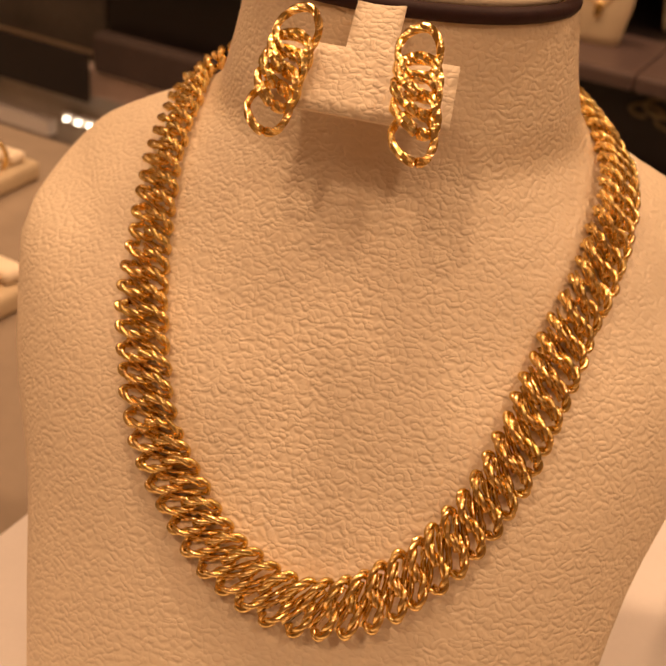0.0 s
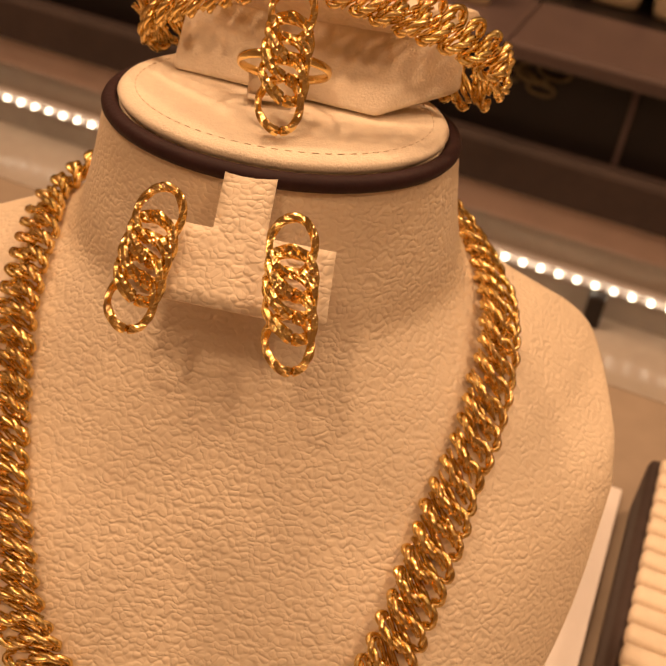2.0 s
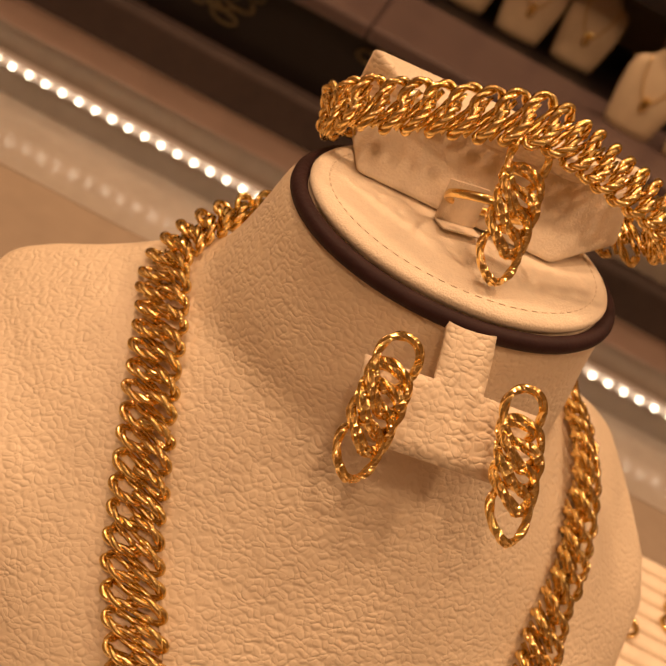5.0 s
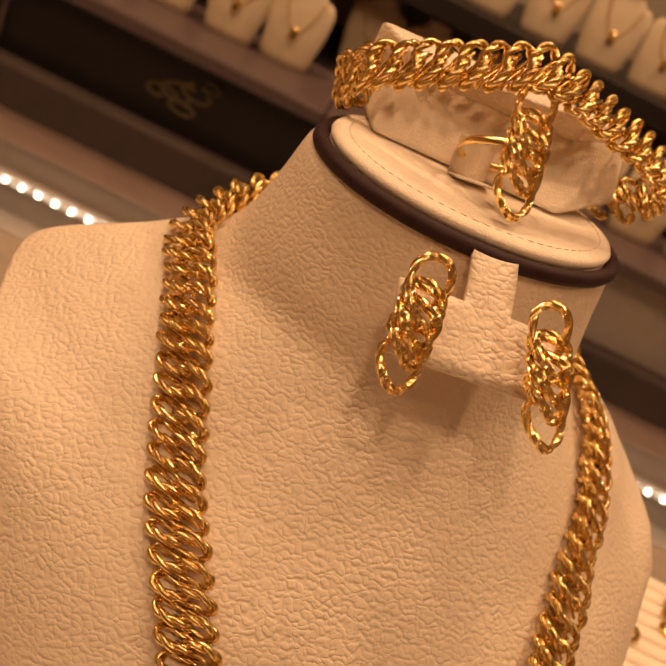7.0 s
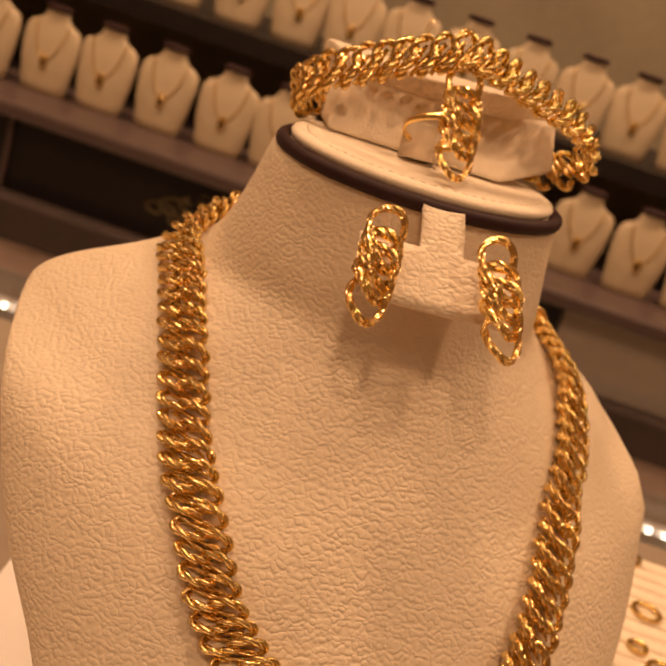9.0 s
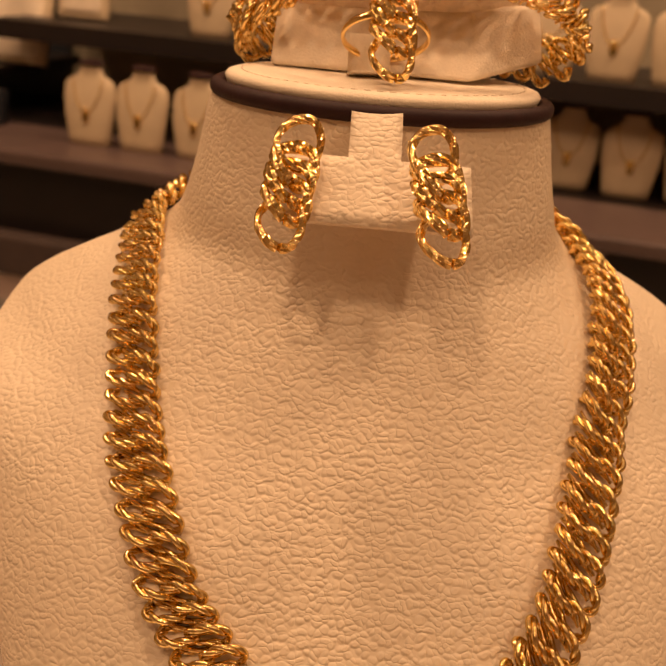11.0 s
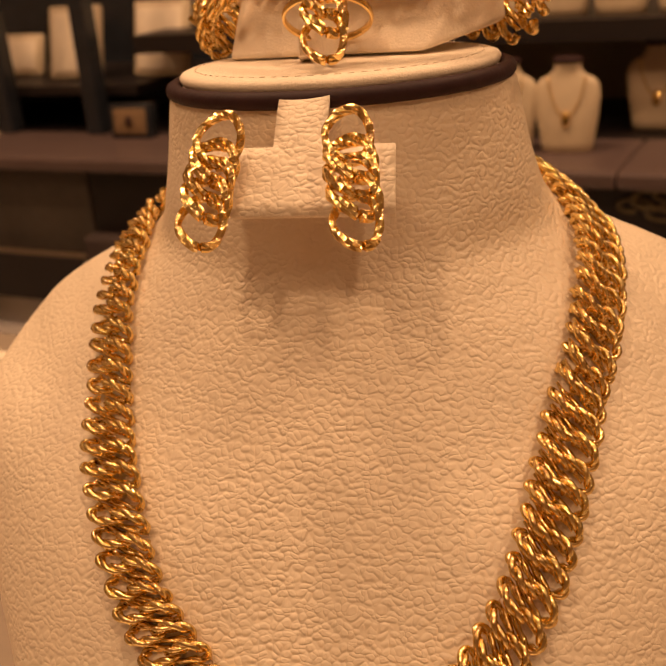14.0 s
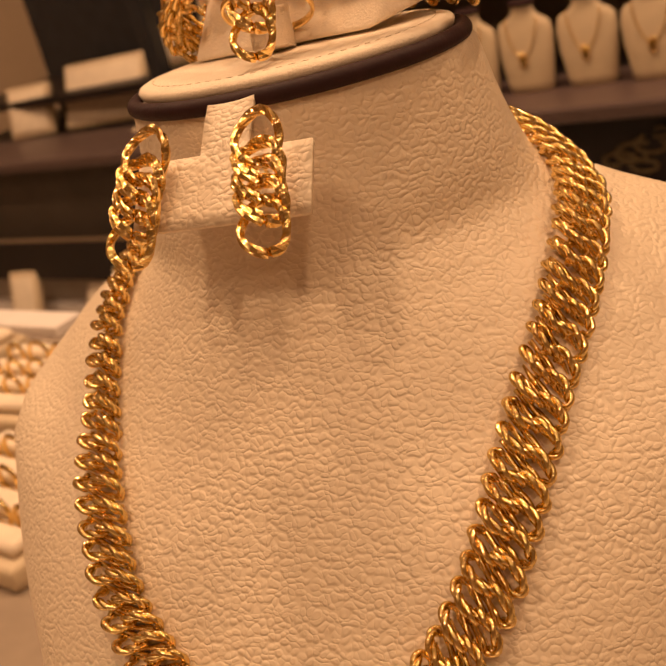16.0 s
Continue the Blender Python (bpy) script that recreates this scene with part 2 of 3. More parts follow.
bust = thing("necklace_bust", "cream leatherette necklace bust with brown piped top, holding a gold set", "display bust", m=BUST)
levels = [-4, -5, -7, -10, -14, -18, -22, -26, -30, -33, -36, -38, -40, -41.5, -43, -44.5, -46, -47.5, -49, -50.5, -52, -54, -56, -58, -60, -62, -64, -66, -67.5, -69, -70.5, -72, -73.5, -75, -76.5] + list(range(-78, -201, -6))
bm = loft([bust_ring(z) for z in levels])
part("body", bm, CREAM, bust, "cream grained leatherette body")


def oval(z, w, y0, y1, n=96):
    c, d = (y0 + y1) / 2, (y1 - y0) / 2
    return [Vector((w * math.cos(2 * math.pi * i / n), c + d * math.sin(2 * math.pi * i / n), z)) * MM for i in range(n)]


part("top_pad", loft([oval(-4, 38.6, -28.4, 33), oval(-2.8, 40, -29.8, 34.5), oval(-1.6, 40.4, -30.2, 34.7), oval(-0.7, 39.8, -29.6, 34.1), oval(-0.2, 38.4, -28.2, 32.5), oval(0, 35.5, -25.3, 29.5)]), SUEDE, bust, "soft cream suede top pad with a stitched edge")
cord_path = framed([p for p in oval(-4.4, 42.0, -31.9, 36.0)])
part("piping", tube(cord_path, lambda i: [(2.1 * MM * math.cos(a), 2.1 * MM * math.sin(a)) for a in [math.pi * j / 6 for j in range(12)]]), CORD, bust, "dull dark brown piping")
stitch = oval(0.03, 36.2, -26.0, 30.2, 150)
bm = bmesh.new()
for i in range(0, 150, 2):
    a, b = stitch[i], stitch[i + 1]
    d = (b - a).normalized()
    s = Vector((-d.y, d.x, 0)) * 0.11 * MM
    q = [bm.verts.new(p + o + Vector((0, 0, h))) for p in (a, b) for o in (-s, s) for h in (0, 0.12 * MM)]
    for f in ((0, 1, 3, 2), (4, 6, 7, 5), (0, 4, 5, 1), (2, 3, 7, 6), (1, 5, 7, 3)):
        bm.faces.new([q[k] for k in f])
part("stitching", bm, THREAD, bust, "line of beige stitches", False, "stuff")

# strap and earring tab: one T-shaped piece hanging from under the piping
def cut_sheet(rows, keep, thick):
    """A bent sheet from rows of points across; keep(i, j) says which cells remain."""
    bm = bmesh.new()
    off = Vector((0, 0.7, -0.7)) * thick
    n, k = len(rows), len(rows[0])
    front, rear = {}, {}

    def at(i, j):
        if (i, j) not in front:
            front[i, j] = bm.verts.new(rows[i][j])
            rear[i, j] = bm.verts.new(rows[i][j] + off)
        return front[i, j], rear[i, j]

    sides = {}
    for i in range(n - 1):
        for j in range(k - 1):
            if keep(i, j):
                c = [(i, j), (i + 1, j), (i + 1, j + 1), (i, j + 1)]
                q = [at(*p) for p in c]
                bm.faces.new([v[0] for v in q])
                bm.faces.new([v[1] for v in reversed(q)])
                for a in range(4):
                    e = (c[a], c[(a + 1) % 4])
                    if e[::-1] in sides:
                        del sides[e[::-1]]
                    else:
                        sides[e] = True
    for a, b in sides:
        bm.faces.new((front[b], front[a], rear[a], rear[b]))
    bmesh.ops.bevel(bm, geom=[e for e in bm.edges if len(e.link_faces) == 2 and e.calc_face_angle(0) > 1.0], offset=0.00025, segments=2, affect="EDGES")
    return bm


def tab_y(z):
    return table(z, [(-0.5, -29.0), (-3.2, -32.6), (-7, -37.6), (-12.5, -43.3), (-18, -49), (-24, -55), (-28, -59)])


def tab_at(x, z, out=0.0):
    """A point of the tab, which turns a little towards one side."""
    return Vector((x, tab_y(z) - 0.10 * (x + 6) - 0.7 * out, z + 0.7 * out))


tab_levels = (-2.6, -4.2, -5.6, -7, -8.5, -10, -12.3, -13.8, -16, -19, -22, -24.2)
tab_rows = [[tab_at(x, z) * MM for x in (-26, -20.5, -15, *(-9.6 + 0.06 * (z + 3) + q * 11.5 for q in (0, 0.25, 0.5, 0.75, 1)), 6.5, 11.5, 16.5)] for z in tab_levels]
part("earring_tab", cut_sheet(tab_rows, lambda i, j: i >= 6 or 3 <= j < 7, 1.3 * MM), CREAM, bust, "cream leatherette earring tab on a short strap")

# ---------------------------------------------------------------- gold links


def twisted_wire(bm, pts, wire, turns, rnd, sides=6):
    """A closed diamond-cut wire along points: a flattened section that turns as it goes, with uneven cuts."""
    n, spin, rows = len(pts), rnd.uniform(0, 6), []
    for i, (p, sd, up) in enumerate(framed(pts)):
        t = spin + math.pi * turns * i / n + rnd.uniform(-0.10, 0.10)
        w = wire * (1 + 0.07 * math.sin(2 * math.pi * 7 * i / n + spin))
        c, s = math.cos(t), math.sin(t)
        ring = []
        for j in range(sides):
            b = 2 * math.pi * j / sides
            e, f = w * 1.22 * math.cos(b), w * 0.82 * math.sin(b)
            ring.append(bm.verts.new(p + sd * (e * c - f * s) + up * (e * s + f * c)))
        rows.append(ring)
    for i in range(n):
        a, b = rows[i], rows[(i + 1) % n]
        for j in range(sides):
            bm.faces.new((a[j], a[(j + 1) % sides], b[(j + 1) % sides], b[j]))


def oval_link(length, width, lift, wire, strands, shear=0.0, n=40, turns=5, seed=1):
    """An open oval link of twisted, diamond-cut wires."""
    rnd = random.Random(seed)
    bm = bmesh.new()
    for along, rise in strands:
        pts = []
        for i in range(n):
            a = 2 * math.pi * i / n
            u, v = math.cos(a), math.sin(a)
            x = math.copysign(abs(v) ** 0.9, v)
            pts.append(Vector((x * width / 2, u * length / 2 + along - shear * x, lift * math.sin(2 * a) + rise)))
        twisted_wire(bm, pts, wire, turns, rnd)
    return mesh_of(bm, GOLD, False)


def rope(bm, pts, radius, wire, turns, spin, root, sides=7):
    """Two fine wires wound round an open path, each joined to the root (two vertices of the wire before)."""
    path, n = framed(pts, False), len(pts)
    for k in (0, 1):
        rows = []
        for i, (p, sd, up) in enumerate(path):
            t = spin + math.pi * k + 2 * math.pi * turns * i / (n - 1)
            out = sd * math.cos(t) + up * math.sin(t)
            side = up * math.cos(t) - sd * math.sin(t)
            thin = 0.6 if i in (0, n - 1) else 1.0
            rows.append([bm.verts.new(p + out * (radius + wire * thin * math.cos(b)) + side * wire * 1.1 * thin * math.sin(b)) for b in [2 * math.pi * j / sides for j in range(sides)]])
        for c, d in zip(rows, rows[1:]):
            for j in range(sides):
                bm.faces.new((c[j], c[(j + 1) % sides], d[(j + 1) % sides], d[j]))
        bm.faces.new(rows[0][::-1])
        bm.faces.new(rows[-1])
        if root:
            bm.faces.new((root[0], root[1], rows[0][0]))
        root = rows[0][:2]
    return root


def curb_link(width, height, lean, pitch, wire, seed=1):
    """A soldered curb link of twisted rope: each side sweeps over its edge to the middle and tucks under the other; two bars run back below."""
    rnd = random.Random(seed)
    bm = bmesh.new()
    w, h, a = width / 2, height, lean
    sweep = ((0.70, -1.12, -0.9), (0.97, -0.98, -0.3), (0.98, -0.76, 0.35), (0.78, -0.38, 0.95), (0.44, -0.02, 1.05), (0.10, 0.14, 0.8), (-0.16, 0.12, 0.2), (-0.32, 0.04, -0.5))
    root = None
    for sign in (1, -1):
        keys = [Vector((sign * u * w, sign * v * a, z * h + (0.2 * h if sign < 0 and z > 0 else 0))) for u, v, z in sweep]
        root = rope(bm, smooth_path(keys, 4), 0.55 * wire, wire * 0.72, 2.2 + rnd.uniform(-0.2, 0.2), rnd.uniform(0, 6), root)
    for off in (0.32, 0.68):
        bar = [Vector((q * 0.85 * w, -q * 0.85 * a + off * pitch, -0.75 * h)) for q in (-1, -0.5, 0, 0.5, 1)]
        root = rope(bm, bar, 0.4 * wire, wire * 0.6, 1.0, rnd.uniform(0, 6), root, 6)
    return mesh_of(bm, GOLD)


def put_link(owner, mesh, p, t, n, turn=(0, 0, 0), size=(1, 1, 1)):
    n = (n - t * n.dot(t)).normalized()
    m = Matrix((t.cross(n), t, n)).transposed().to_4x4()
    m.translation = p
    ob = new("link", mesh)
    ob.parent = owner
    ob.matrix_local = m @ pose(0, 0, 0, *turn) @ Matrix.Diagonal((*size, 1))
    return ob


def lay_links(owner, mesh, centres, ups, pitch, seed, lean=0.0, jitter=1.0, size=(1, 1, 1), inward=0.0):
    """Links of one mesh along a path; ups point out of the chain's face."""
    run, where = 0.0, 0.0
    rnd = random.Random(seed)
    for i in range(len(centres) - 1):
        a, b = centres[i], centres[i + 1]
        seg = (b - a).length
        while where <= run + seg:
            k = (where - run) / seg
            put_link(owner, rnd.choice(mesh), a.lerp(b, k) + ups[i].cross((b - a).normalized()) * inward, (b - a).normalized(), ups[i].lerp(ups[i + 1], k),
                     (lean + rnd.uniform(-5, 5) * jitter, rnd.uniform(-5, 5) * jitter, rnd.uniform(-5, 5) * jitter), size)
            where += pitch * (1 + rnd.uniform(-0.05, 0.05))
        run += seg


def smooth_path(keys, n, closed=False):
    """A Catmull-Rom path through keys."""
    out = []
    ks = [Vector(k) for k in keys]
    c = len(ks)
    pick = (lambda i: ks[i % c]) if closed else (lambda i: ks[min(max(i, 0), c - 1)])
    for i in range(c if closed else c - 1):
        p0, p1, p2, p3 = pick(i - 1), pick(i), pick(i + 1), pick(i + 2)
        for j in range(n):
            t = j / n
            out.append(0.5 * ((2 * p1) + (p2 - p0) * t + (2 * p0 - 5 * p1 + 4 * p2 - p3) * t * t + (3 * p1 - p0 - 3 * p2 + p3) * t**3))
    out.append(ks[0] if closed else ks[-1])
    return out


NECK_LINKS = [curb_link(12.4 * MM, 1.9 * MM, 4.5 * MM, 5.7 * MM, 1.0 * MM, k) for k in range(4)]
keys = [(-28, 38, -30), (-46, 33, -36.5), (-59.6, 17, -44), (-60.3, -5, -49.8), (-59.3, -24, -57.8), (-58, -39, -67.4), (-54.8, -53, -79.8), (-49.5, -67.5, -90.2),
        (-42, -80, -104.5), (-27.2, -95.5, -117), (-13.6, -102.5, -124), (0.7, -105.5, -127), (15.4, -104.5, -123.2), (28.9, -98, -114.2), (38.6, -88.5, -104.4),
        (44.8, -78.5, -94.8), (49.8, -65.5, -83.8), (54.6, -51, -73), (60, -32, -62), (63, -11, -52), (61, 10, -46.4), (48, 28, -37.5), (32, 36, -31)]
line = smooth_path(keys, 8)
ups = []
for p in line:
    side = Vector((p.x * 0.55, -24 if p.y < 8 else 4, 42)).normalized()
    face = chest_normal(max(min(p.x, 62), -62), min(p.z, -56))
    k = min(max((p.z + 72) / 24, 0), 1)
    ups.append(face.lerp(side, k).normalized())
# keep the chain's rear on the leather
for i, p in enumerate(line):
    if p.z < -58:
        n = chest_normal(p.x, p.z)
        gap = (chest(p.x, p.z) - p.y) * -n.y
        line[i] = p + n * max(2.1 - gap, 0)
    else:
        line[i] = p + ups[i] * 1.6
necklace = thing("necklace", "wide yellow gold necklace of twisted curb links lying on the bust", "necklace", m=BUST)
lay_links(necklace, NECK_LINKS, [p * MM for p in line], ups, 5.7 * MM, 5, jitter=0.5, inward=1.2 * MM)

# ---------------------------------------------------------------- earrings
EAR_LINK = [oval_link(9.2 * MM, 9.8 * MM, 1.6 * MM, 0.84 * MM, ((-0.55 * MM, 0.2 * MM), (0.55 * MM, -0.2 * MM)), 1.4 * MM, 44, 3, k) for k in (21, 22)]
END_LINK = [oval_link(11.6 * MM, 9.4 * MM, 0.9 * MM, 0.80 * MM, ((0.2 * MM, -0.3 * MM), (-0.2 * MM, 0.3 * MM)), 0.0, 44, 3, k) for k in (31, 32)]


def hanging(name, label, category, group, top, low, face, post):
    """Five curb links in a column; top and low are its two ends in the bust's frame."""
    top, low, face = Vector(top), Vector(low), Vector(face).normalized()
    t = (low - top).normalized()
    ob = thing(name, label, category, group, BUST @ Matrix.Translation(top * MM))
    span = (low - top).length
    for k in range(5):
        first, last = k == 0, k == 4
        d = 5.8 + (span - 11.6) * k / 4 + (0.6 if k == 1 else -0.6 if k == 3 else 0)
        bow = 0.7 * math.sin(math.pi * k / 4)
        p = (t * d + face * bow) * MM
        put_link(ob, (END_LINK if first or last else EAR_LINK)[k % 2], p, t, face, ((-5 if first else 4 if last else 10), 0, (k - 2) * 2))
    if post:
        pts = [Vector(face) * MM * a + t * 11 * MM for a in (0.5, -1, -4, -7)]
        part("ear_post", tube(framed(pts, False), lambda i: [(0.4 * MM * math.cos(a), 0.4 * MM * math.sin(a)) for a in [math.pi * j / 3 for j in range(6)]], False), GOLD, ob)
    return ob


FACE = (0.1, -0.72, 0.70)
hanging("earring", "yellow gold curb link earring pinned to the cream tab, tilted outward", "earring", "pair of earrings", (-20.3, -41.5, -5.2), (-25.2, -60.8, -28.6), FACE, True)
hanging("earring", "yellow gold curb link earring pinned to the cream tab, hanging straight", "earring", "pair of earrings", (6.6, -47.2, -4.8), (9.8, -69, -27.6), FACE, True)

# ---------------------------------------------------------------- ring
ring = hanging("ring", "yellow gold ring with a long curb link face on the pad", "ring", "", (-0.4, -3.8, 29.2), (-0.5, -22.2, 2.6), (0.05, -0.82, 0.57), False)
axis, back = Vector((0, 0.57, 0.82)), Vector((0, 0.82, -0.57))
band = []
for i in range(56):
    a = 2 * math.pi * i / 56
    band.append((Vector((-1.0, -4.2, 10.5)) - Vector((-0.4, -3.8, 29.2)) + Vector((10.6 * math.sin(a), 0, 0)) + back * (10.6 * math.cos(a))) * MM)
part("ring_band", tube([(p, axis, (p - sum(band, Vector()) / 56).normalized()) for p in band], lambda i: [(1.1 * MM * math.cos(a), 0.55 * MM * math.sin(a)) for a in [math.pi * j / 4 for j in range(8)]]), GOLD, ring, "plain polished gold band")

holder = thing("ring_holder", "pale plastic tab holding the gold ring upright on the pad", "holder", m=BUST @ pose(-0.004, 0.0015, 0.0001, -14, 0, 6))
part("tab", boxed(-0.0055, 0.0055, 0, 0.0005, 0, 0.0105, 0.0002), SUEDE, holder)
part("foot", boxed(-0.0055, 0.0055, -0.006, 0, 0, 0.0005, 0.0002), SUEDE, holder)

# ---------------------------------------------------------------- bracelet on its wedge cushion
UP, ALONG = Vector((0, -0.6, 0.8)), Vector((0, 0.8, 0.6))


def on_loop(x, h, d=0.0):
    return Vector((x, 25 - 0.13 * (x + 36), 2)) + UP * h + ALONG * d


loop = [(-37, 5, 1), (-36.2, 10, 0), (-33.5, 15.5, 0), (-22, 25, 0), (-8, 34.5, 0), (-1, 38.5, 0), (8, 37, 0), (22, 32, 0), (37, 26.5, 0), (47, 19, 0), (50, 11, 2), (45, 3, 3), (34, 3, 5), (12, 4, 8), (-12, 4, 8), (-30, 3, 5)]
loop_line = smooth_path([on_loop(*k) for k in loop], 6, True)
mid = on_loop(5, 12)
bracelet = thing("bracelet", "wide yellow gold curb link bracelet standing round a cream cushion", "bracelet", m=BUST)
lay_links(bracelet, NECK_LINKS, [p * MM for p in loop_line], [((p - mid) - ALONG * (p - mid).dot(ALONG)).normalized() for p in loop_line], 5.6 * MM, 9, jitter=0.6, size=(0.98, 0.98, 1.0))

cushion = thing("bracelet_cushion", "cream leatherette wedge cushion inside the bracelet on the pad", "cushion", m=BUST)


def pillow(top, low, bevel=1.4):
    """A soft slab between two rings of four corners."""
    bm = bmesh.new()
    a, b = [bm.verts.new(Vector(p) * MM) for p in top], [bm.verts.new(Vector(p) * MM) for p in low]
    bm.faces.new(a)
    bm.faces.new(b[::-1])
    for k in range(4):
        bm.faces.new((a[k], b[k], b[(k + 1) % 4], a[(k + 1) % 4]))
    bmesh.ops.recalc_face_normals(bm, faces=bm.faces[:])
    bmesh.ops.bevel(bm, geom=bm.edges[:], offset=bevel * MM, segments=3, affect="EDGES", profile=0.5)
    return bm


part("cushion_top", pillow([(-33, 30.5, 23.3), (-23, 18, 19.5), (20, 6, 24.5), (44.6, 18, 24)], [(-33, 30.5, 11), (-22, 21, 14), (22, 10, 17), (44, 17, 18)]), CREAM, cushion, "pale cream leatherette top")
part("cushion_base", pillow([(-29, 31, 18), (-23, 21.5, 17), (36, 10.5, 19.5), (42, 19, 20)], [(-29, 29, 0.3), (-30, 9, 0.3), (22, -3, 0.4), (43, 9, 5.5)], 2.0), SUEDE, cushion, "sloping cream front of the wedge")

# ---------------------------------------------------------------- counter top and what lies on it
BG = pose(0, 0, 0, 0, 0, -19)


def placed(name, bm, mat, label, category, m, kind="structure", smooth=False):
    ob = new(name, mesh_of(bm, mat, smooth))
    ob.matrix_world = m
    return tagged(ob, label, category, kind=kind)


placed("counter_top", boxed(-1.3, 1.3, -0.75, 0.24, COUNTER - 0.03, COUNTER - 0.004, 0.004), STONE, "glossy beige grey shop counter top", "counter", BG)
placed("counter_body", boxed(-1.28, 1.28, -0.72, 0.22, FLOOR, COUNTER - 0.03), DARK, "dark brown shop counter body", "counter", BG)
card = placed("white_card", boxed(-0.10, 0.119, -0.26, 0.156, COUNTER - 0.004, COUNTER - 0.0005, 0.0005), CARD, "white card sheet under the necklace bust", "card", BG, "")

# ---------------------------------------------------------------- the display opposite
placed("display_floor", boxed(-1.5, 1.5, 0.26, 0.80, -0.23, -0.205), MATT, "beige grey display floor", "display", BG)
placed("display_base", boxed(-1.5, 1.5, 0.30, 0.80, FLOOR, -0.23), DARK, "dark brown display base", "display", BG)
placed("display_back", boxed(-1.5, 1.5, 0.77, 0.80, -0.205, -0.085), MATT, "beige grey display back panel", "display", BG)
MAUVE = material("pale_mauve_panel", (0.52, 0.39, 0.34), 0.4, 0, 0.1, 30)
placed("rail_face", boxed(-1.5, 1.5, 0.755, 0.80, -0.122, -0.0852, 0.003), MAUVE, "pale mauve display front board", "panel", BG)
CLOTH = material("dark_brown_cloth", (0.05, 0.031, 0.027), 0.75, 0, 0.3, 14, 0.3, 90)
placed("rail_lower", boxed(-0.735, 1.5, 0.742, 0.7695, -0.085, -0.035, 0.006), CLOTH, "dark brown cloth covered display rail", "rail", BG)
placed("rail_end", boxed(-0.0795, 1.5, 0.745, 0.90, 0.046, 0.063, 0.004), RAIL, "mauve brown display ledge over the panels", "ledge", BG)
placed("rail_upper", boxed(-1.5, -0.08, 0.745, 0.90, 0.046, 0.063, 0.004), RAIL, "mauve brown display ledge", "ledge", BG)
placed("panel_grey", boxed(0.203, 1.5, 0.77, 0.80, -0.068, 0.046), MATT, "beige grey display front panel", "panel", BG)
placed("panel_dark", boxed(-0.73, 0.20, 0.77, 0.80, -0.068, 0.046), DARK, "dark brown display front panel", "panel", BG)
placed("panel_brown", boxed(-1.5, -0.735, 0.77, 0.80, -0.068, 0.046), material("dim_brown_panel", (0.07, 0.055, 0.043), 0.5, 0, 0.3, 12), "dim brown display front panel", "panel", BG)
placed("shelf_upper", boxed(-0.73, 1.5, 0.90, 1.15, 0.165, 0.188), DARK, "dark display shelf", "shelf", BG)
placed("display_backdrop", boxed(-1.5, 1.5, 1.15, 1.18, 0.044, 0.62), material("olive_brown_panel", (0.32, 0.27, 0.195), 0.5, 0, 0.15, 8), "olive brown display back wall", "wall", BG)
placed("ledge_back", boxed(-1.5, 1.5, 0.90, 1.15, 0.044, 0.061), DARK, "dark display ledge", "ledge", BG)

strip = thing("led_strip", "row of warm white lights along the display", "led strip", m=BG)
part("strip_base", boxed(-0.80, 1.2, 0.758, 0.77, -0.168, -0.158), CARD, strip, smooth=False)
bm = bmesh.new()
bmesh.ops.create_uvsphere(bm, u_segments=10, v_segments=6, radius=0.0028)
chip = mesh_of(bm, LED)
for i in range(100):
    ob = new("light_chip", chip)
    ob.parent = strip
    ob.location = (-0.79 + i * 0.0195, 0.754, -0.163)


def mini_bust():
    """A small cream necklace bust with a brown neck pad and a pendant."""
    ob = thing("small_bust", "small cream necklace bust with a dark neck ring", "display bust", "row of small busts")
    rings = []
    for z, w, y0, y1 in ((0, 34, -18, 14), (10, 36, -19, 12), (40, 42, -17, 8), (62, 44, -12, 7), (74, 42, -9, 7), (80, 36, -7, 7), (84, 24, -6, 8), (90, 18, -6, 9), (100, 17, -6, 9)):
        rings.append([Vector((w * math.copysign(abs(math.cos(a)) ** 0.7, math.cos(a)), (y0 + y1) / 2 + (y1 - y0) / 2 * math.sin(a), z)) * MM for a in [2 * math.pi * i / 28 for i in range(28)]])
    part("body", loft(rings), MINI, ob)
    pts = framed([Vector((17 * math.cos(2 * math.pi * i / 24), 1.5 + 8 * math.sin(2 * math.pi * i / 24), 100)) * MM for i in range(24)])
    part("neck_ring", tube(pts, lambda i: [(4.2 * MM * math.cos(a), 3.2 * MM * math.sin(a)) for a in [math.pi * j / 3 for j in range(6)]]), CORD, ob)
    pts = []
    for i in range(25):
        a = math.pi * i / 24
        x, z = 25 * math.cos(a), 84 - 44 * math.sin(a) ** 1.4
        pts.append(Vector((x, -10 - 8 * (84 - z) / 44, z)) * MM)
    part("chain", tube(framed(pts, False), lambda i: [(1.0 * MM * math.cos(a), 1.0 * MM * math.sin(a)) for a in [math.pi * j / 2 for j in range(4)]], False), GOLD, ob)
    bm = bmesh.new()
    bmesh.ops.create_icosphere(bm, subdivisions=2, radius=8 * MM, matrix=Matrix.Translation((0, -0.0195, 0.037)) @ Matrix.Diagonal((0.8, 0.4, 1.2, 1)))
    part("pendant", bm, GOLD, ob)
    return ob


